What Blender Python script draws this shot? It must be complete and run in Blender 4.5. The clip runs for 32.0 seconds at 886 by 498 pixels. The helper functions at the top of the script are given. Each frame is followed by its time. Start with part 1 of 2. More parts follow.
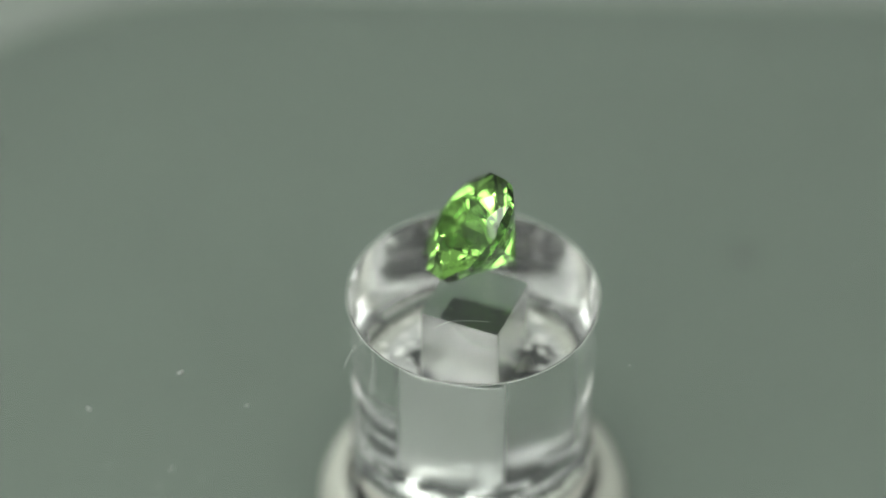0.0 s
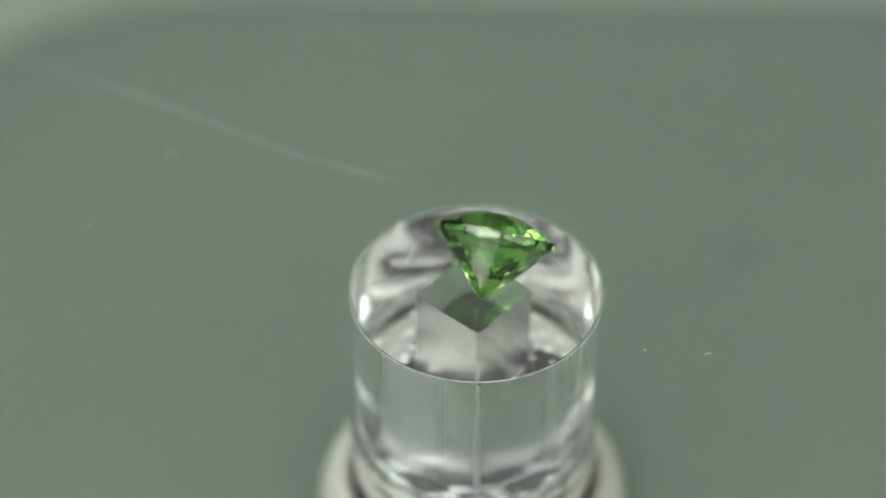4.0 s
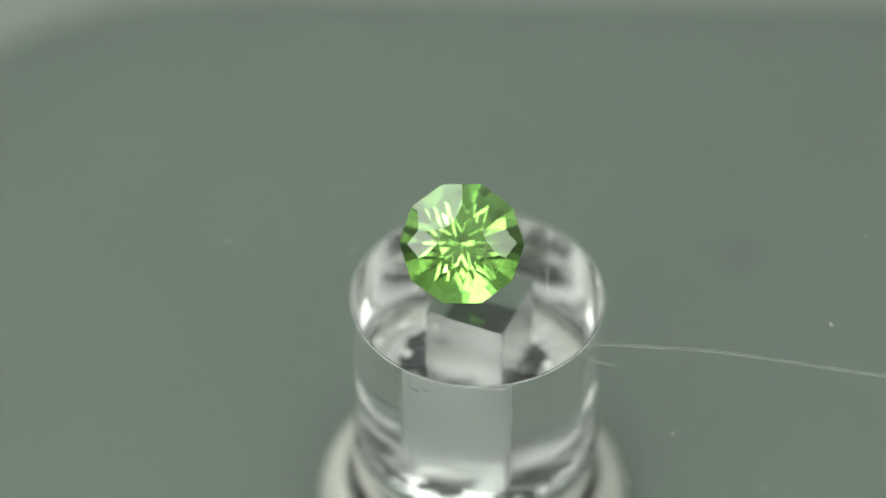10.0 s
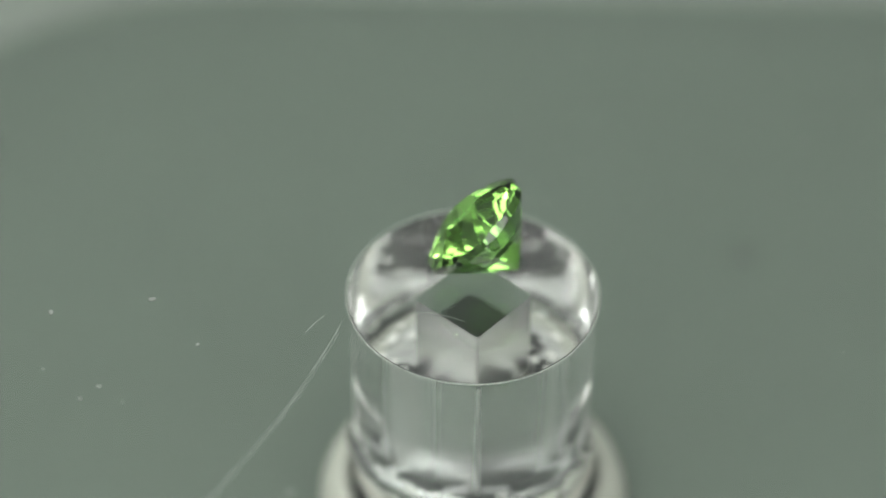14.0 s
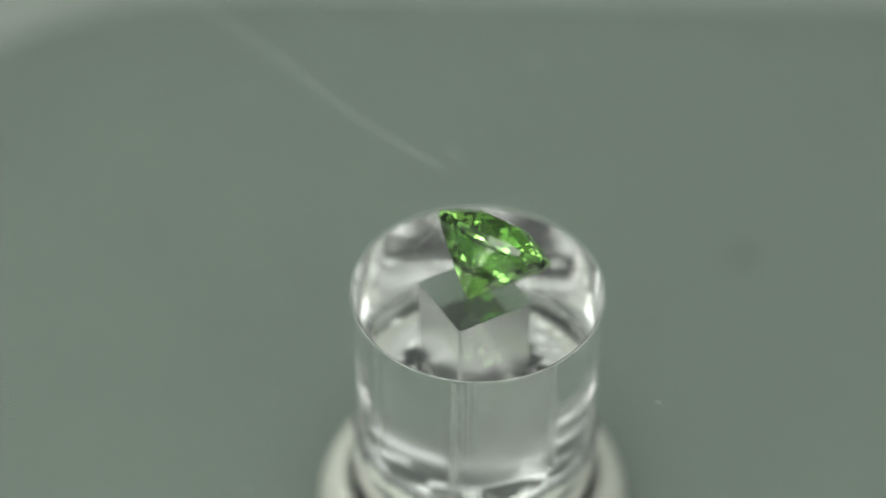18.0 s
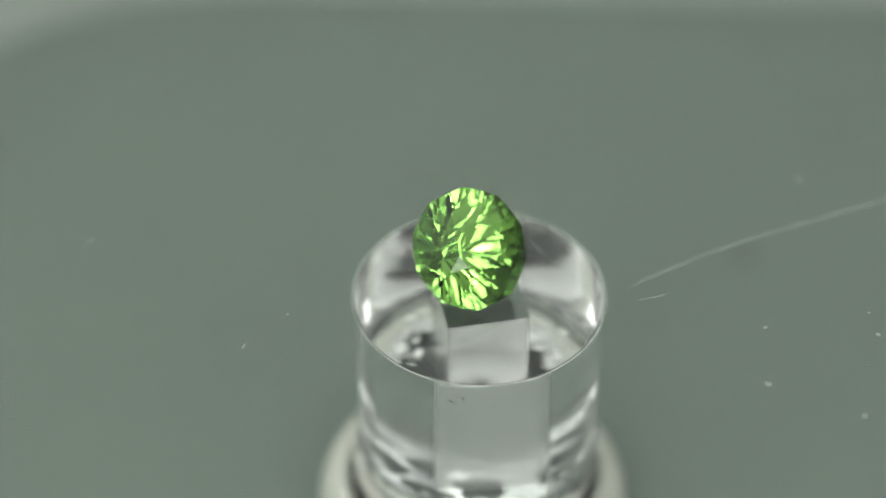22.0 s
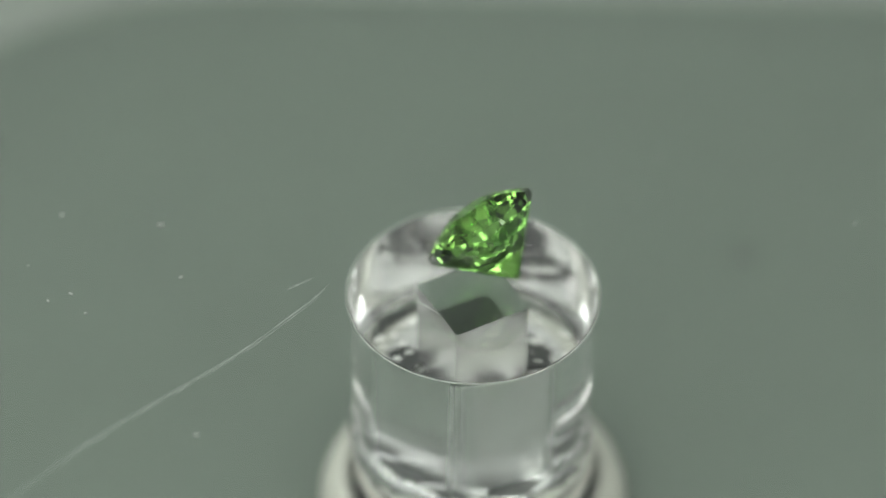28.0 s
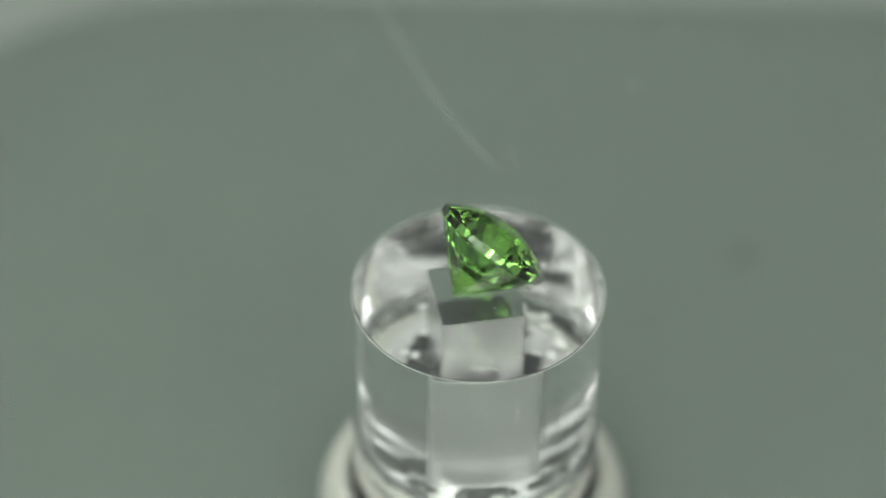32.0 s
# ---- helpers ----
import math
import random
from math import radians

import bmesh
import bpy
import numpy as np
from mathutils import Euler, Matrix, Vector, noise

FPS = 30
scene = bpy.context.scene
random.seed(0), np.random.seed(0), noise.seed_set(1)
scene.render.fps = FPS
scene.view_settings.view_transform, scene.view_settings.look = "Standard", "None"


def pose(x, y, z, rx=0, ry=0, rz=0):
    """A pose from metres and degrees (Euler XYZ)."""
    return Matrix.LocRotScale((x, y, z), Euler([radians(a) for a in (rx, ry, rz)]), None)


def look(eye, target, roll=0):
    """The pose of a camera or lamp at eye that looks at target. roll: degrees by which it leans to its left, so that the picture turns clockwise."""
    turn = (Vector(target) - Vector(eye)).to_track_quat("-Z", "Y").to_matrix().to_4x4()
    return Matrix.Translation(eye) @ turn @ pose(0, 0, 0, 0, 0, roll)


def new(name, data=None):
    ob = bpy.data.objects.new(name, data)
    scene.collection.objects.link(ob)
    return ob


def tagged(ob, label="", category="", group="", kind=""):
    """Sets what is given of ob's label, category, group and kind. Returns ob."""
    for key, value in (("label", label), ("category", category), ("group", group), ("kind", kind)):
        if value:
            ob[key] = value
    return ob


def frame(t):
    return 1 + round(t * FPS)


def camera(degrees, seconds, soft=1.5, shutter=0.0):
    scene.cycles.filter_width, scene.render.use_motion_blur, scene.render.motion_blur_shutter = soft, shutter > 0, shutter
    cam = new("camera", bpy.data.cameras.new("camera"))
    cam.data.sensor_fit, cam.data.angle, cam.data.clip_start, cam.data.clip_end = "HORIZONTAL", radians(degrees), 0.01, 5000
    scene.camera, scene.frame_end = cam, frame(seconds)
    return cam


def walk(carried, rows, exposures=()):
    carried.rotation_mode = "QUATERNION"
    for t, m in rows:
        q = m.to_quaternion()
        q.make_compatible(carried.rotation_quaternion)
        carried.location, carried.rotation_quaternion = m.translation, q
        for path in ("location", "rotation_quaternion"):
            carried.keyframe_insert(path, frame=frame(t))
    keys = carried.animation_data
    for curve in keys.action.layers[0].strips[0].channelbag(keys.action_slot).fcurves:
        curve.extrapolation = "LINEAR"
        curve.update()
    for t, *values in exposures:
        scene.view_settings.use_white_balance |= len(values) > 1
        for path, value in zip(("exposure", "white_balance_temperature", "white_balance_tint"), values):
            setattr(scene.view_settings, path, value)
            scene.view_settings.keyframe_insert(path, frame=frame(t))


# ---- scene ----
# Millimetre scale: a faceted green stone lies on a clear acrylic turntable plate that turns
# clockwise once in 13.29 s over a grey motor housing. The turning axis is x = y = 0.
MM = 0.001
PLATE_TOP = 0.040          # height of the plate's upper face over the table
LIFT = PLATE_TOP + 0.00040
PERIOD = 13.29


def mm(*v):
    return tuple(c * MM for c in v)


# ---- camera ----
cam = camera(9.983, 32.0, soft=1.7)
cam.data.dof.use_dof = True
cam.data.dof.focus_distance = 0.2375
cam.data.dof.aperture_fstop = 15.0
EYE = Vector((0.0, -0.17508, 0.16416 + LIFT))
AIM = Vector((-0.00162, 0.000527, 0.000572 + LIFT))
walk(cam, [(0.0, look(EYE, AIM, 0.6)), (32.0, look(EYE, AIM, 0.6))])

# ---- light ----
world = bpy.data.worlds.new("world")
scene.world = world
world.use_nodes = True
wn, wl = world.node_tree.nodes, world.node_tree.links
# the surroundings brighten evenly from the table's level to overhead
where, height, level = wn.new("ShaderNodeTexCoord"), wn.new("ShaderNodeSeparateXYZ"), wn.new("ShaderNodeMapRange")
level.interpolation_type = "SMOOTHSTEP"
level.inputs["From Min"].default_value, level.inputs["From Max"].default_value = 0.0, 1.0
level.inputs["To Min"].default_value, level.inputs["To Max"].default_value = 0.05, 0.50
wl.new(where.outputs["Generated"], height.inputs[0])
wl.new(height.outputs["Z"], level.inputs["Value"])
wl.new(level.outputs["Result"], wn["Background"].inputs["Strength"])
wn["Background"].inputs["Color"].default_value = (0.93, 0.98, 0.93, 1)


def softbox(name, azimuth, elevation, distance, width, height, watts, colour):
    lamp = bpy.data.lights.new(name, "AREA")
    lamp.shape, lamp.size, lamp.size_y = "RECTANGLE", width, height
    lamp.energy, lamp.color = watts, colour
    ob = new(name, lamp)
    a, e = radians(azimuth), radians(elevation)
    p = Vector((distance * math.cos(a) * math.cos(e), distance * math.sin(a) * math.cos(e), distance * math.sin(e) + PLATE_TOP))
    ob.matrix_world = look(p, (0, 0, PLATE_TOP))
    return ob


# two long diffuser panels in front, each with the bright core of its lamp, and a wide one at the side
softbox("panel_lamp", -127, 35, 0.32, 0.23, 0.105, 0.27, (0.97, 1.0, 0.95))
softbox("panel_lamp", -49, 34, 0.32, 0.23, 0.115, 0.22, (0.97, 1.0, 0.95))
softbox("core_lamp", -119, 42, 0.312, 0.048, 0.060, 0.12, (1.0, 1.0, 0.96))
softbox("core_lamp", -48, 41, 0.312, 0.034, 0.050, 0.04, (1.0, 1.0, 0.96))
softbox("side_lamp", 160, 66, 0.19, 0.19, 0.095, 0.19, (0.97, 1.0, 0.97))


# ---- materials ----
def material(name, colour, rough=0.5, metal=0.0, transmission=0.0, ior=1.5, spread=0.0, scale=2000.0, bump=0.0, bump_scale=6000.0, rough_spread=0.0, specular=0.5):
    m = bpy.data.materials.new(name)
    m.use_nodes = True
    n, l = m.node_tree.nodes, m.node_tree.links
    b = n["Principled BSDF"]
    b.inputs["Base Color"].default_value = (*colour, 1)
    b.inputs["Roughness"].default_value = rough
    b.inputs["Metallic"].default_value = metal
    b.inputs["Transmission Weight"].default_value = transmission
    b.inputs["IOR"].default_value = ior
    b.inputs["Specular IOR Level"].default_value = specular
    where = n.new("ShaderNodeTexCoord")
    if spread or rough_spread:
        big, fine, both = n.new("ShaderNodeTexNoise"), n.new("ShaderNodeTexNoise"), n.new("ShaderNodeMath")
        for node, s in ((big, scale * 0.12), (fine, scale)):
            node.inputs["Scale"].default_value = s
            node.inputs["Detail"].default_value = 4
            l.new(where.outputs["Object"], node.inputs["Vector"])
        both.operation = "ADD"
        l.new(big.outputs["Fac"], both.inputs[0])
        l.new(fine.outputs["Fac"], both.inputs[1])
        if spread:
            ramp = n.new("ShaderNodeMapRange")
            ramp.inputs["From Min"].default_value, ramp.inputs["From Max"].default_value = 0.6, 1.4
            ramp.inputs["To Min"].default_value, ramp.inputs["To Max"].default_value = 1 - spread, 1 + spread
            l.new(both.outputs[0], ramp.inputs["Value"])
            mul = n.new("ShaderNodeVectorMath")
            mul.operation = "SCALE"
            mul.inputs[0].default_value = colour
            l.new(ramp.outputs["Result"], mul.inputs["Scale"])
            l.new(mul.outputs["Vector"], b.inputs["Base Color"])
        if rough_spread:
            ramp = n.new("ShaderNodeMapRange")
            ramp.inputs["From Min"].default_value, ramp.inputs["From Max"].default_value = 0.6, 1.4
            ramp.inputs["To Min"].default_value, ramp.inputs["To Max"].default_value = max(0, rough - rough_spread), rough + rough_spread
            l.new(both.outputs[0], ramp.inputs["Value"])
            l.new(ramp.outputs["Result"], b.inputs["Roughness"])
    if bump:
        grain, bp = n.new("ShaderNodeTexNoise"), n.new("ShaderNodeBump")
        grain.inputs["Scale"].default_value = bump_scale
        grain.inputs["Detail"].default_value = 3
        bp.inputs["Strength"].default_value = bump
        bp.inputs["Distance"].default_value = 0.00005
        l.new(where.outputs["Object"], grain.inputs["Vector"])
        l.new(grain.outputs["Fac"], bp.inputs["Height"])
        l.new(bp.outputs["Normal"], b.inputs["Normal"])
    return m


CLEAR = material("clear_acrylic", (0.985, 0.995, 0.985), 0.0, transmission=1.0, ior=1.49)
HUB = material("moulded_acrylic", (0.97, 0.985, 0.975), 0.0, transmission=1.0, ior=1.49, bump=0.12, bump_scale=600.0)
FROSTED = material("sawn_acrylic", (0.97, 0.985, 0.975), 0.25, transmission=1.0, ior=1.49, rough_spread=0.015)
ROUGHCAST = material("rough_cast_acrylic", (0.96, 0.975, 0.965), 0.12, transmission=1.0, ior=1.49, bump=0.9, bump_scale=1100.0, rough_spread=0.1)
STONE = material("green_garnet", (0.38, 0.82, 0.16), 0.0, transmission=1.0, ior=1.88)
PAVILION = material("flawed_garnet", (0.35, 0.81, 0.17), 0.02, transmission=1.0, ior=1.88, bump=0.015, bump_scale=1800.0)
GIRDLED = material("polished_garnet", (0.34, 0.76, 0.17), 0.03, transmission=1.0, ior=1.88, bump=0.02, bump_scale=3000.0)
FLECK = material("pale_inclusion", (0.75, 0.85, 0.55), 0.4, spread=0.1)
GREY = material("grey_plastic", (0.097, 0.124, 0.100), 0.62, specular=0.2, spread=0.05, scale=900.0, bump=0.15, rough_spread=0.08)
BEIGE = material("beige_plastic", (0.38, 0.39, 0.34), 0.45, spread=0.08, scale=1500.0)
WHITE = material("white_nylon", (0.42, 0.43, 0.41), 0.45, spread=0.5, scale=1300.0)
CREAM = material("cream_plastic", (0.46, 0.46, 0.41), 0.35, spread=0.06, scale=1500.0)
DARK = material("dark_parts_and_shade", (0.018, 0.022, 0.020), 0.5, spread=0.2)
STEEL = material("brushed_steel", (0.66, 0.68, 0.66), 0.42, metal=0.85, spread=0.10, scale=3000.0, rough_spread=0.08)
TABLE = material("pale_table", (0.27, 0.31, 0.27), 0.6, spread=0.05, scale=200.0)
SCRATCH = material("scratched_acrylic", (0.38, 0.41, 0.38), 0.6, spread=0.2, scale=3000.0)
SCUFFED = material("scuffed_acrylic", (0.68, 0.70, 0.66), 0.6, spread=0.35, scale=2500.0)
DUST = material("pale_dust", (0.30, 0.32, 0.295), 0.8, spread=0.2, scale=8000.0)
SOOT = material("dark_grit", (0.05, 0.05, 0.05), 0.8, spread=0.3, scale=9000.0)


# ---- building ----
def part(name, bm, mat, parent=None, label="", smooth=False):
    me = bpy.data.meshes.new(name)
    bm.normal_update()
    bm.to_mesh(me)
    bm.free()
    me.materials.append(mat)
    if smooth:
        for p in me.polygons:
            p.use_smooth = True
    ob = new(name, me)
    if parent:
        ob.parent = parent
    if label:
        ob["label"] = label
    return ob


def lathe(profile, n=128, closed=False):
    """A turned body from (radius, height) pairs in millimetres; radius 0 closes it with a point."""
    bm = bmesh.new()
    rings = []
    for r, z in profile:
        if r == 0:
            rings.append([bm.verts.new(mm(0, 0, z))])
        else:
            rings.append([bm.verts.new(mm(r * math.cos(2 * math.pi * i / n), r * math.sin(2 * math.pi * i / n), z)) for i in range(n)])
    pairs = list(zip(rings, rings[1:])) + ([(rings[-1], rings[0])] if closed else [])
    for a, b in pairs:
        for i in range(n):
            j = (i + 1) % n
            if len(a) == 1 and len(b) == 1:
                continue
            if len(a) == 1:
                bm.faces.new((a[0], b[j], b[i]))
            elif len(b) == 1:
                bm.faces.new((a[i], a[j], b[0]))
            else:
                bm.faces.new((a[i], a[j], b[j], b[i]))
    bmesh.ops.recalc_face_normals(bm, faces=bm.faces)
    return bm


def rounded_slab(x0, x1, y0, y1, z0, z1, corner, edge, n=12):
    """A box with round corners and a rolled upper edge, in millimetres."""
    bm = bmesh.new()
    rings = []
    levels = [(0.0, z0), (0.0, z1 - edge)] + [(edge * (1 - math.cos(a)), z1 - edge + edge * math.sin(a)) for a in [math.pi / 2 * k / 6 for k in range(1, 7)]]
    for inset, z in levels:
        ring = []
        for cx, cy, start in ((x1 - corner, y1 - corner, 0), (x0 + corner, y1 - corner, 90), (x0 + corner, y0 + corner, 180), (x1 - corner, y0 + corner, 270)):
            for k in range(n + 1):
                a = radians(start + 90 * k / n)
                ring.append(bm.verts.new(mm(cx + (corner - inset) * math.cos(a), cy + (corner - inset) * math.sin(a), z)))
        rings.append(ring)
    for a, b in zip(rings, rings[1:]):
        for i in range(len(a)):
            j = (i + 1) % len(a)
            bm.faces.new((a[i], a[j], b[j], b[i]))
    bm.faces.new(rings[-1])
    bm.faces.new(rings[0][::-1])
    bmesh.ops.recalc_face_normals(bm, faces=bm.faces)
    return bm


def turned(r, degrees, z=0.0):
    a = radians(degrees)
    return Vector(mm(r * math.cos(a), r * math.sin(a), z))


def arc_pad(r0, r1, a0, a1, z0, z1, n=14):
    """A pad bent round the axis, uneven at its edge, in millimetres and degrees."""
    bm = bmesh.new()
    rows = []
    for i in range(n + 1):
        f = i / n
        a = radians(a0 + (a1 - a0) * f)
        k = 0.55 * noise.noise(Vector((f * 4, a0, r1))) + 0.25 * noise.noise(Vector((f * 13, a0, r1)))
        swell = math.sqrt(max(0.0, 1 - (2 * f - 1) ** 4))
        mid, half = (r0 + r1) / 2, (r1 - r0) / 2 * (0.25 + 0.75 * swell)
        rows.append([bm.verts.new(mm(r * math.cos(a), r * math.sin(a), z)) for r, z in ((mid - half, z0), (mid + half + k, z0), (mid + half + k, z1), (mid - half, z1))])
    for a, b in zip(rows, rows[1:]):
        for i in range(4):
            j = (i + 1) % 4
            bm.faces.new((a[i], a[j], b[j], b[i]))
    bm.faces.new(rows[0])
    bm.faces.new(rows[-1][::-1])
    bmesh.ops.recalc_face_normals(bm, faces=bm.faces)
    return bm


# ---- still setting ----
BASE_TOP = -17.0           # millimetres under the plate's upper face
ZP = PLATE_TOP / MM
tagged(part("ground", rounded_slab(-300, 300, -300, 300, -25, 0, 12, 3), TABLE), "pale grey-green matt table top", kind="structure")

housing = new("motor_housing")
tagged(housing, "grey plastic motor housing with rounded corners on a pale table", "housing")
body = part("body", rounded_slab(-35.5, 44, -45, 39.4, 0, ZP + BASE_TOP, 23, 1.0), GREY, housing, smooth=False)
collar_z = ZP + BASE_TOP + 0.5
part("collar", lathe([(5.95, collar_z - 0.5), (5.95, collar_z + 1.4), (6.1, collar_z + 1.75), (6.4, collar_z + 1.95), (6.8, collar_z + 1.8), (7.3, collar_z + 1.2), (7.55, collar_z + 0.4), (7.6, collar_z - 0.5)], 96, True), BEIGE, housing, "beige plastic collar round the shaft", smooth=True)
under_hub = ZP - 12.4
part("washer", lathe([(2.8, under_hub - 0.5), (2.8, under_hub - 0.05), (2.85, under_hub), (4.55, under_hub), (4.6, under_hub - 0.05), (4.6, under_hub - 0.5)], 96, True), WHITE, housing, "pale nylon washer under the hub", smooth=False)
part("spacer_ring", lathe([(4.65, under_hub - 0.5), (4.65, under_hub - 0.1), (4.7, under_hub - 0.05), (5.2, under_hub - 0.05), (5.25, under_hub - 0.1), (5.25, under_hub - 0.5)], 96, True), BEIGE, housing, "dull beige spacer ring", smooth=False)
part("seal_ring", lathe([(5.3, under_hub - 0.5), (5.3, under_hub - 0.1), (5.45, under_hub), (5.62, under_hub - 0.05), (5.68, under_hub - 0.25), (5.62, under_hub - 0.5)], 96, True), DARK, housing, "thin dark seal ring", smooth=True)
part("flange", lathe([(2.8, under_hub - 1.9), (2.8, under_hub - 0.55), (5.6, under_hub - 0.55), (5.8, under_hub - 0.75), (5.85, under_hub - 1.2), (5.75, under_hub - 1.7), (5.5, under_hub - 1.9)], 96, True), CREAM, housing, "cream plastic flange under the seal", smooth=False)
part("bearing", lathe([(2.76, collar_z - 0.45), (2.76, under_hub - 1.95), (4.1, under_hub - 1.95), (4.2, under_hub - 2.1), (4.2, collar_z - 0.45)], 96, True), DARK, housing, "dark bearing sleeve round the shaft", smooth=False)
# near-black ring: the shade in the gap inside the collar, put into colour
part("gap_shade_ring", lathe([(4.25, collar_z - 0.46), (4.25, collar_z - 0.3), (5.92, collar_z - 0.3), (5.92, collar_z - 0.46)], 96, True), DARK, housing, "dark ring put in for the shade inside the collar", smooth=False)
# added disc that stands in for a dust spot on the camera's sensor
part("sensor_spot", lathe([(0, ZP + BASE_TOP + 0.03), (0.46, ZP + BASE_TOP + 0.028), (0.50, ZP + BASE_TOP - 0.02)], 24), DARK, housing, "small dark spot standing in for dust on the camera's sensor").location = (0.01385, 0.01820, 0)

# ---- turntable ----
HUB_X, HUB_Y, HUB_R, WALL_R = -0.15, -0.06, 6.01, 5.93
THICK = 2.85
HUB_TOP, HUB_END = -THICK, -12.1
HOLE, HOLE_TURN = 3.95, 23.7 - 45


def hub_ring(bm, r, z, n=128):
    return [bm.verts.new(mm(HUB_X + r * math.cos(2 * math.pi * i / n), HUB_Y + r * math.sin(2 * math.pi * i / n), z)) for i in range(n)]


def socket_ring(bm, z, n=128):
    out = []
    for i in range(n):
        a = 2 * math.pi * i / n - radians(HOLE_TURN)
        c, s = math.cos(a), math.sin(a)
        k = HOLE / 2 / max(abs(c), abs(s))
        v = Matrix.Rotation(radians(HOLE_TURN), 2) @ Vector((k * c, k * s))
        out.append(bm.verts.new(mm(v.x - 0.08, v.y - 0.18, z)))
    return out


def join_rings(bm, rows, first_index=0):
    n = len(rows[0])
    for k, (a, b) in enumerate(zip(rows, rows[1:])):
        for i in range(n):
            j = (i + 1) % n
            f = bm.faces.new((a[i], a[j], b[j], b[i]))
            f.material_index = 1 if k < first_index else 2 if k == first_index else 0


def hub_mesh():
    """The hub: a slightly tapered round post moulded to the plate, with a square socket for the shaft."""
    bm = bmesh.new()
    rows = [socket_ring(bm, HUB_TOP), socket_ring(bm, HUB_END)]
    rows += [hub_ring(bm, r, z) for r, z in ((5.0, HUB_END), (5.35, HUB_END + 0.2), (5.6, HUB_END + 0.5), (5.64, HUB_END + 0.85), (WALL_R, HUB_TOP - 0.05), (HUB_R, HUB_TOP))]
    join_rings(bm, rows, 1)
    return bm


def plate_mesh(n=128):
    """The disc; its underside is open where the hub grows out of it."""
    bm = bmesh.new()

    def ring(r, z):
        return [bm.verts.new(mm(r * math.cos(2 * math.pi * i / n), r * math.sin(2 * math.pi * i / n), z)) for i in range(n)]

    rows = [ring(r, z) for r, z in ((20, 0), (44.4, 0), (44.8, -0.15), (45, -0.5), (45, -THICK + 0.5), (44.8, -THICK + 0.15), (44.4, -THICK))]
    rows.append(hub_ring(bm, HUB_R, HUB_TOP))
    for a, b in zip(rows, rows[1:]):
        for i in range(n):
            j = (i + 1) % n
            bm.faces.new((a[j], a[i], b[i], b[j]))
    bm.faces.new(rows[0])
    bm.faces.new(socket_ring(bm, HUB_TOP)[::-1])
    return bm


turntable = new("turntable")
turntable.location = (0, 0, PLATE_TOP)
tagged(turntable, "clear acrylic turntable plate on a moulded hub", "turntable")
plate = part("plate", plate_mesh(), CLEAR, turntable, "clear acrylic disc with fine scratches and dust")
plate.visible_shadow = False
hub = part("hub", hub_mesh(), HUB, turntable, "clear round hub with a square socket")
hub.data.materials.append(FROSTED)
hub.data.materials.append(ROUGHCAST)
hub.visible_shadow = False


def bar(side, z0, z1, turn, cx, cy, edge=0.15, n=64):
    """A square bar with slightly crowned faces and eased corners."""
    bm = bmesh.new()
    loops = []
    for z, half in ((z0, side / 2), (z1 - edge, side / 2), (z1, side / 2 - edge)):
        ring = []
        for i in range(n):
            a = 2 * math.pi * i / n
            c, s = math.cos(a), math.sin(a)
            k = half / (abs(c) ** 9 + abs(s) ** 9) ** (1 / 9)
            v = Matrix.Rotation(radians(turn), 2) @ Vector((k * c, k * s))
            ring.append(bm.verts.new(mm(cx + v.x, cy + v.y, z)))
        loops.append(ring)
    for a, b in zip(loops, loops[1:]):
        for i in range(n):
            j = (i + 1) % n
            bm.faces.new((a[i], a[j], b[j], b[i]))
    bm.faces.new(loops[-1])
    bm.faces.new(loops[0][::-1])
    bmesh.ops.recalc_face_normals(bm, faces=bm.faces)
    return bm


def hub_line(r0, r1, a0, a1, z0, z1, width, n=24):
    """A fine upright line on the hub's wall."""
    bm = bmesh.new()
    last = None
    for i in range(n + 1):
        f = i / n
        a = radians(a0 + (a1 - a0) * f + 0.5 * noise.noise(Vector((f * 5, 3.1, 0))))
        r = r0 + (r1 - r0) * f
        w = width / 2 / r
        row = [bm.verts.new(mm(HUB_X + q * math.cos(b), HUB_Y + q * math.sin(b), z0 + (z1 - z0) * f)) for b, q in ((a - w, r), (a, r + 0.012), (a + w, r))]
        if last:
            for k in (0, 1):
                bm.faces.new((last[k], last[k + 1], row[k + 1], row[k]))
        last = row
    return bm


part("hub_scratch", hub_line(5.92, 5.66, 76.5, 73.5, HUB_TOP - 0.25, -11.4, 0.035), SCUFFED, turntable, "fine pale upright scratch on the hub")
part("hub_scratch", hub_line(5.83, 5.73, 352.0, 354.0, HUB_TOP - 2.5, -8.3, 0.02), SCRATCH, turntable)


def hub_haze_marks(count, height):
    """Fine upright ridges that turning left all round the hub's wall; their pale colour adds its edge haze."""
    bm = bmesh.new()
    marks = random.Random(8)
    for i in range(count):
        a = 2 * math.pi * (i + marks.uniform(-0.4, 0.4)) / count
        h = height * marks.uniform(0.4, 1.5)
        c, s = math.cos(a), math.sin(a)
        bm.faces.new([bm.verts.new(mm(HUB_X + r * c, HUB_Y + r * s, z)) for r, z in ((5.915, HUB_TOP - 0.25), (5.915 + h, HUB_TOP - 0.25), (5.64 + h, HUB_END + 0.9), (5.64, HUB_END + 0.9))])
    return bm


# far more marks than show: their pale colour imitates the hub's bright edges
tagged(part("hub_haze_marks", hub_haze_marks(600, 0.004), SCUFFED, turntable, "fine upright tool marks that add pale haze to the hub's edges"), kind="stuff")


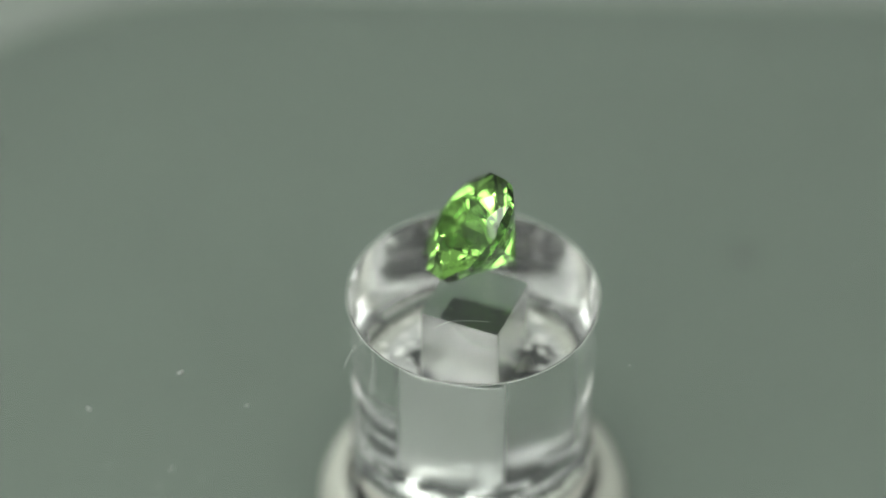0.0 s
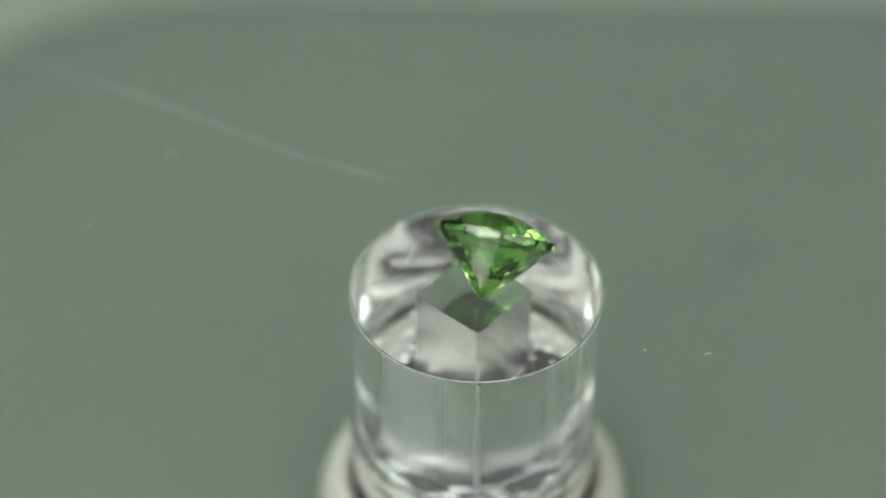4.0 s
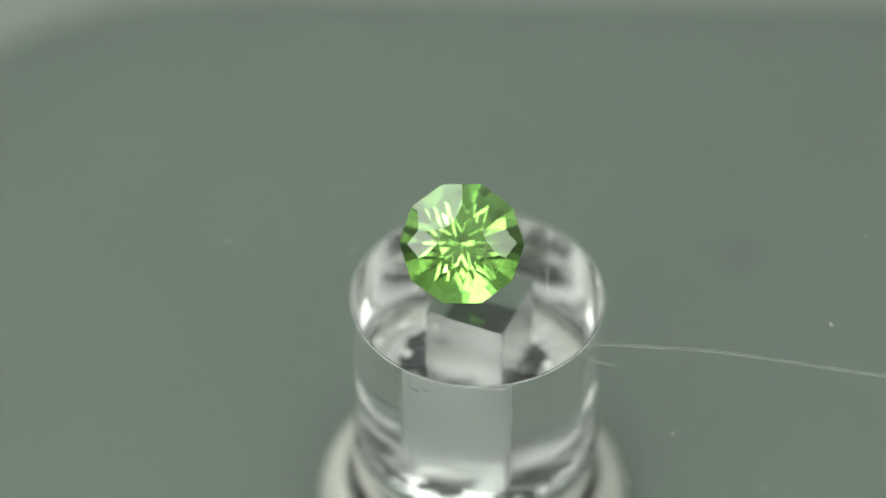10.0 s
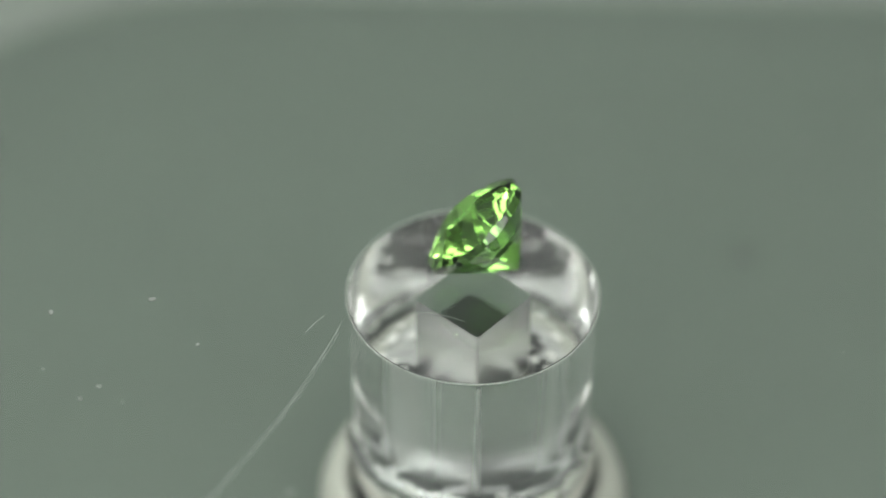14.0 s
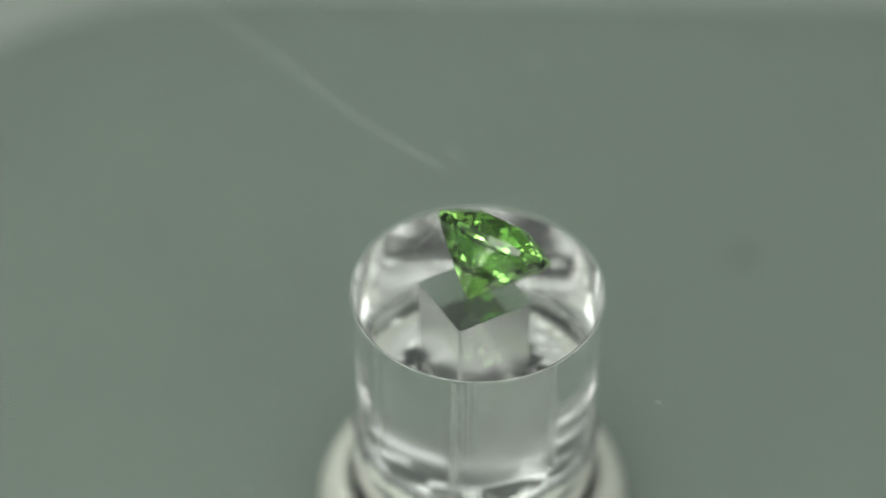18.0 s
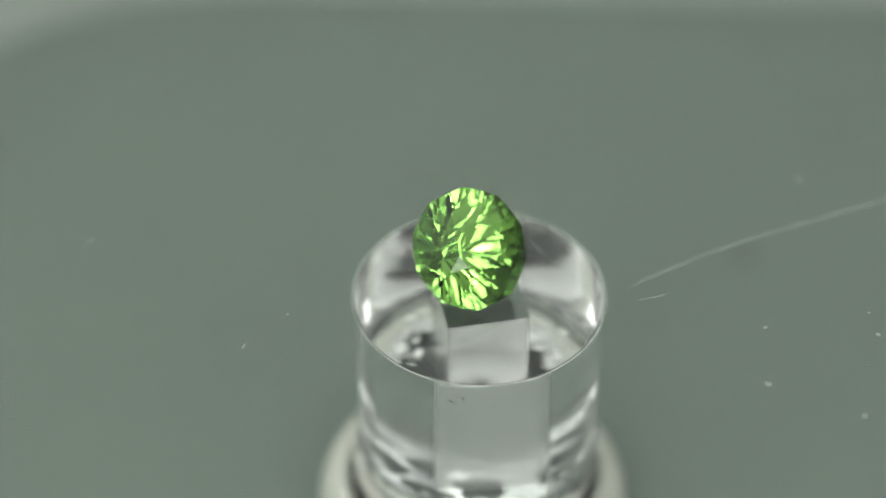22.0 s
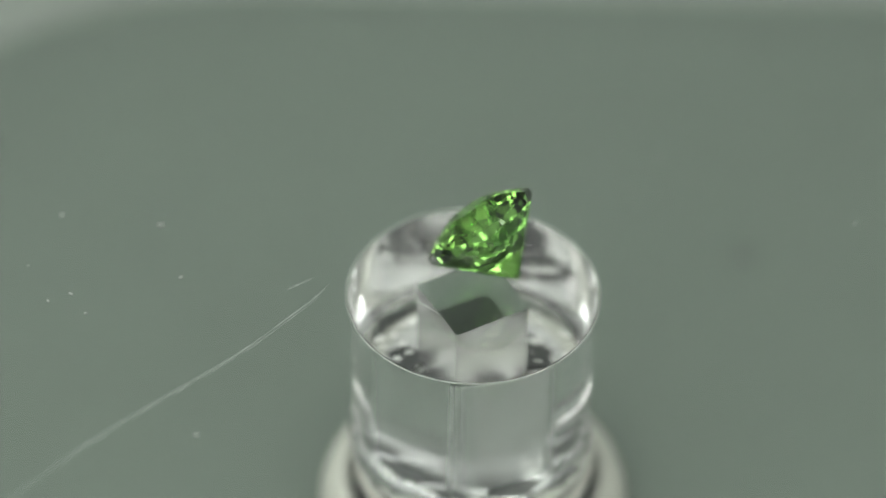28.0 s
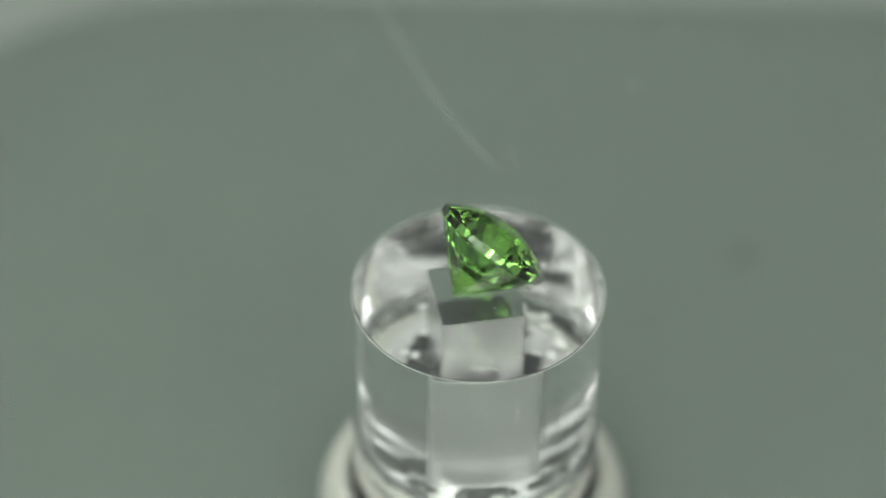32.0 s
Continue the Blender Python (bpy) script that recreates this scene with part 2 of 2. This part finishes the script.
def grit(spots):
    bm = bmesh.new()
    for along, depth, size in spots:
        a, b = turned(2.79, HOLE_TURN + 135), turned(2.79, HOLE_TURN + 225)
        p = a.lerp(b, along)
        out = (a + b).normalized() * 0.06 * MM
        m = Matrix.Translation((p.x + out.x - 0.08 * MM, p.y + out.y - 0.18 * MM, -depth * MM))
        bmesh.ops.create_icosphere(bm, subdivisions=1, radius=size * MM / 2, matrix=m)
    return bm


tagged(part("grit", grit([(0.13, 6.0, 0.13), (0.17, 6.1, 0.09), (0.24, 5.85, 0.12), (0.26, 6.15, 0.07), (0.20, 5.7, 0.07)]), SOOT, turntable, "dark grit on the socket wall"), kind="stuff")
rim = part("rim_line", lathe([(HUB_R + 0.012, HUB_TOP - 0.05), (HUB_R + 0.012, HUB_TOP - 0.004), (HUB_R + 0.040, HUB_TOP - 0.004), (HUB_R + 0.022, HUB_TOP - 0.04)], 128, True), SCUFFED, turntable, "thin whitish scuffed rim of the hub")
rim.location = mm(HUB_X, HUB_Y, 0)
patches = random.Random(12)
for k in range(8):
    a = HOLE_TURN + 45 * k + patches.uniform(-5, 5)
    wide, reach = patches.uniform(13, 25), patches.uniform(2.9, 4.1) + 0.3 * (k % 2)
    part("glue_pad", arc_pad(2.02 if k % 2 == 0 else 2.82, reach, a - wide, a + wide, HUB_END - 0.2, HUB_END + 0.05, 28), DARK, turntable, "dark ragged glue patch under the hub")


def glue_bead(r, half, tall, n=180, m=14):
    """A lumpy ring of clear glue round the hub's foot."""
    bm = bmesh.new()
    rings = []
    for i in range(n):
        a = 2 * math.pi * i / n
        c, s = math.cos(a), math.sin(a)
        k = 1 + 0.55 * noise.noise(Vector((c * 3.2, s * 3.2, 1.7))) + 0.25 * noise.noise(Vector((c * 9, s * 9, 4.2)))
        ring = []
        for j in range(m):
            b = 2 * math.pi * j / m
            w = 1 + 0.25 * noise.noise(Vector((c * 7, s * 7, 2.0 * math.cos(b))))
            q = r + half * k * w * math.cos(b)
            ring.append(bm.verts.new(mm(HUB_X + q * c, HUB_Y + q * s, tall * k * w * math.sin(b))))
        rings.append(ring)
    for a, b in zip(rings, rings[1:] + rings[:1]):
        for j in range(m):
            bm.faces.new((a[j], a[(j + 1) % m], b[(j + 1) % m], b[j]))
    bmesh.ops.recalc_face_normals(bm, faces=bm.faces)
    return bm


def bubbles(count):
    """Small pale lumps of set glue between the hub and its washer."""
    bm = bmesh.new()
    lumps = random.Random(31)
    for i in range(count):
        a, r, size = radians(lumps.uniform(0, 360)), lumps.uniform(2.9, 5.2), lumps.uniform(0.05, 0.22)
        m = Matrix.Translation(mm(r * math.cos(a), r * math.sin(a), HUB_END + 0.02)) @ Euler((0, 0, a)).to_matrix().to_4x4() @ Matrix.Diagonal((1, lumps.uniform(0.8, 2.4), 0.5, 1))
        bmesh.ops.create_icosphere(bm, subdivisions=2, radius=size * MM, matrix=m)
    return bm


tagged(part("glue_lumps", bubbles(70), SCUFFED, turntable, "small pale lumps of set glue under the hub", smooth=True), kind="stuff")
bead = part("glue_bead", glue_bead(5.62, 0.30, 0.55), FROSTED, turntable, "lumpy clear glue bead round the hub's foot", smooth=True)
bead.location.z = (HUB_END + 0.08) * MM
bead.visible_shadow = False
part("shaft", bar(3.86, BASE_TOP + 0.2, -5.08, HOLE_TURN, -0.08, -0.18, 0.02), STEEL, turntable, "square grey metal drive shaft")
part("shaft_end", bar(3.82, -5.08, -4.98, HOLE_TURN, -0.08, -0.18, 0.03), DARK, turntable, "dark end of the drive shaft")


def ribbon(points, width, z, wobble=0.0):
    """A thin raised line along points (millimetres) that thins out at its ends."""
    bm = bmesh.new()
    last = None
    for i, p in enumerate(points):
        q0, q1 = points[max(0, i - 1)], points[min(len(points) - 1, i + 1)]
        d = (q1 - q0).normalized()
        side = Vector((-d.y, d.x))
        f = i / (len(points) - 1)
        w = width * min(1.0, 6 * f + 0.25, 6 * (1 - f) + 0.25) * max(0.2, 1 + 2.2 * wobble * noise.noise(Vector((i * 0.43, width * 90, 0)))) / 2
        row = [bm.verts.new(mm(p.x + side.x * w, p.y + side.y * w, z)), bm.verts.new(mm(p.x, p.y, z + width * 0.3)), bm.verts.new(mm(p.x - side.x * w, p.y - side.y * w, z))]
        if last:
            for k in (0, 1):
                bm.faces.new((last[k], last[k + 1], row[k + 1], row[k]))
        last = row
    return bm


def polar_line(knots, n):
    """Points along a smooth line through (radius, degrees) knots."""
    pts = [turned(r, a) / MM for r, a in knots]
    out = []
    for i in range(n + 1):
        f = i / n * (len(pts) - 1)
        k = min(int(f), len(pts) - 2)
        u = f - k
        p0, p1, p2, p3 = pts[max(k - 1, 0)], pts[k], pts[k + 1], pts[min(k + 2, len(pts) - 1)]
        v = 0.5 * (2 * p1 + (p2 - p0) * u + (2 * p0 - 5 * p1 + 4 * p2 - p3) * u * u + (3 * p1 - p0 - 3 * p2 + p3) * u ** 3)
        out.append(v.to_2d())
    return out


LONG = [(7.2, 228.3), (7.8, 232.5), (9.3, 238.8), (12.5, 246.2), (16.3, 249.6), (20.4, 251.8), (24.6, 254.2), (30.0, 256.5)]
part("scratch", ribbon(polar_line(LONG, 70), 0.034, 0.004, 0.6), SCRATCH, turntable, "long pale curved scratch")
part("scratch", ribbon([p + Vector((0.14, 0.05)) for p in polar_line(LONG[1:-1], 50)], 0.022, 0.004, 0.8), SCRATCH, turntable)
part("scratch", ribbon(polar_line([(7.8, 223.2), (8.4, 225.2), (9.05, 227.6)], 12), 0.038, 0.004, 0.6), SCRATCH, turntable, "short pale scratch")

# ---- the stone ----
GEM_TILT = 46.4
APOTHEM, PAV, GIRDLE, CROWN = 2.80, math.tan(radians(46.4)), 0.43, 0.82
CORNER = APOTHEM / math.cos(radians(18)) - 0.03


def stone_mesh():
    """A ten-sided brilliant, cut plane by plane out of a block; the culet is the origin, the table looks up."""
    bm = bmesh.new()
    bmesh.ops.create_cube(bm, size=12 * MM)
    low = APOTHEM * PAV
    high = low + GIRDLE
    cuts = []
    cutter = random.Random(21)

    def cut(azimuth, slope, r, z, loose=0.0):
        """slope: degrees from the horizontal, negative under the girdle; the plane passes radius r at height z."""
        azimuth, slope = azimuth + cutter.uniform(-2, 2) * loose, slope + cutter.uniform(-1, 1) * loose
        a, s = radians(azimuth), radians(abs(slope))
        up = math.cos(s) if slope > 0 else -math.cos(s)
        cuts.append((Vector((r * math.cos(a), r * math.sin(a), z)), Vector((math.sin(s) * math.cos(a), math.sin(s) * math.sin(a), up))))

    cuts.append((Vector((0, 0, high + CROWN)), Vector((0, 0, 1))))
    for k in range(10):
        a = 36 * k
        cut(a, 90, APOTHEM, 0)
        cut(a + 18, 90, CORNER, 0)
        cut(a, -46.4, APOTHEM, low, 0.0 if k == 0 else 0.2)
        cut(a + 18, -43.6, 1.5, 1.5 * math.cos(radians(18)) * PAV, 0.5)
        for d in (-9, 9):
            cut(a + d, -47.2, APOTHEM + 0.015, low + 0.01, 0.0 if k == 0 else 0.4)
            cut(a + 18 + d, 30.0, CORNER * math.cos(radians(9)), high - 0.03)
        cut(a + 18, 24.6, CORNER, high + 0.008)
        cut(a, 20.0, 1.075, high + CROWN)
    for p, n in cuts:
        geom = bm.verts[:] + bm.edges[:] + bm.faces[:]
        res = bmesh.ops.bisect_plane(bm, geom=geom, dist=1e-9, plane_co=p * MM, plane_no=n, clear_outer=True)
        edges = [e for e in res["geom_cut"] if isinstance(e, bmesh.types.BMEdge)]
        if len(edges) > 2:
            bmesh.ops.contextual_create(bm, geom=edges)
    bmesh.ops.remove_doubles(bm, verts=bm.verts, dist=2e-6)
    bmesh.ops.recalc_face_normals(bm, faces=bm.faces)
    return bm


def facets(bm, keep):
    """A copy of the mesh with only the facets whose upward lean keep accepts."""
    out = bm.copy()
    out.normal_update()
    bmesh.ops.delete(out, geom=[f for f in out.faces if not keep(f.normal.z)], context="FACES")
    return out


stone = new("gemstone")
tagged(stone, "round faceted bright green gemstone tilted on its side facet", "gemstone")
whole = stone_mesh()
part("table", facets(whole, lambda z: z > 0.99), STONE, stone, "small flat polished top facet")
part("crown", facets(whole, lambda z: 0.05 < z <= 0.99), STONE, stone, "bright green facets over the girdle")
part("girdle", facets(whole, lambda z: abs(z) <= 0.05), GIRDLED, stone, "thin polished dark green edge band")
part("pavilion", facets(whole, lambda z: z < -0.05), PAVILION, stone, "long pointed facets under the girdle")
whole.free()


def flaws(count):
    """Fine pale flecks grown into the stone, gathered along two veils."""
    bm = bmesh.new()
    spots = random.Random(4)
    while count:
        z = spots.uniform(1.2, 3.4)
        a, r = radians(spots.gauss(60, 30) + 170 * (count % 2)), spots.uniform(0.1, 0.8) * min(z, 2.5)
        m = Matrix.Translation(mm(r * math.cos(a), r * math.sin(a), z)) @ Euler((spots.uniform(0, 3), spots.uniform(0, 3), 0)).to_matrix().to_4x4() @ Matrix.Diagonal((1, 1, 0.3, 1))
        bmesh.ops.create_icosphere(bm, subdivisions=1, radius=spots.uniform(0.010, 0.028) * MM, matrix=m)
        count -= 1
    return bm


tagged(part("flecks", flaws(60), FLECK, stone, "fine pale flecks inside the stone"), kind="stuff")
# it lies on one main facet, its table towards -x at the start
STONE_POSE = Matrix.Translation((0.00188, 0.00082, PLATE_TOP + 0.00001)) @ Matrix.Rotation(radians(182.5), 4, "Z") @ Matrix.Rotation(radians(GEM_TILT), 4, "Y")
stone.matrix_world = STONE_POSE


# ---- dust on the plate ----
def speck_mesh(size, long, rng):
    bm = bmesh.new()
    bmesh.ops.create_icosphere(bm, subdivisions=2, radius=size * MM / 2)
    for v in bm.verts:
        k = 1 + 0.5 * noise.noise(v.co / (size * MM) * 2.3 + Vector((rng.random() * 0.1, size * 40, long)))
        v.co = Vector((v.co.x * long * k, v.co.y * k, v.co.z * 0.5 * k))
    low = min(v.co.z for v in bm.verts)
    for v in bm.verts:
        v.co.z -= low
    return bm


rng = random.Random(5)
specks = []
# radius, degrees, size, length, turn
for r, a, size, long, turn in ((15.42, 207.7, 0.24, 1.6, 30), (14.0, 221.4, 0.18, 1.2, 80), (19.2, 224.4, 0.18, 1.3, 10), (21.26, 218.7, 0.13, 1.2, 0),
                               (20.2, 208.6, 0.22, 1.6, 120), (18.63, 228.6, 0.12, 1.5, 60), (12.05, 82.2, 0.10, 4.0, 120), (9.4, 75.4, 0.10, 2.0, 80),
                               (18.75, 279.9, 0.14, 1.4, 0), (9.45, 319.3, 0.10, 1.3, 0), (16.94, 259.9, 0.2, 1.6, 40), (18.5, 50.6, 0.09, 5.0, 95),
                               (17.87, 2.8, 0.12, 1.2, 0), (6.1, 76.5, 0.06, 7.0, 150), (2.6, 76.0, 0.10, 1.1, 0), (20.3, 225.5, 0.16, 1.2, 0)):
    s = part("dust_speck", speck_mesh(size, long, rng), DUST, smooth=True)
    tagged(s, "pale dust fibre lying on the clear plate" if long > 2 else "pale dust grain lying on the clear plate", "dust", group="dust on the plate")
    place = turned(r, a)
    specks.append((s, pose(place.x, place.y, PLATE_TOP, 0, 0, turn)))
    s.matrix_world = specks[-1][1]

hair = part("hair", ribbon(polar_line([(3.45, 281.0), (3.35, 265.6), (3.67, 249.7), (4.38, 243.3)], 20), 0.03, 0.004, 0.3), DUST)
tagged(hair, "fine curved pale hair lying on the clear plate", "dust", group="dust on the plate")
specks.append((hair, pose(0, 0, PLATE_TOP)))
hair.matrix_world = specks[-1][1]


# ---- what turns ----
def spin(thing, rest):
    rows = []
    for i in range(33):
        t = float(i)  # 27 degrees a second
        rows.append((t, Matrix.Rotation(-2 * math.pi * t / PERIOD, 4, "Z") @ rest))
    walk(thing, rows)


def motions():
    spin(turntable, pose(0, 0, PLATE_TOP))
    spin(stone, STONE_POSE)
    for s, rest in specks:
        spin(s, rest)


motions()
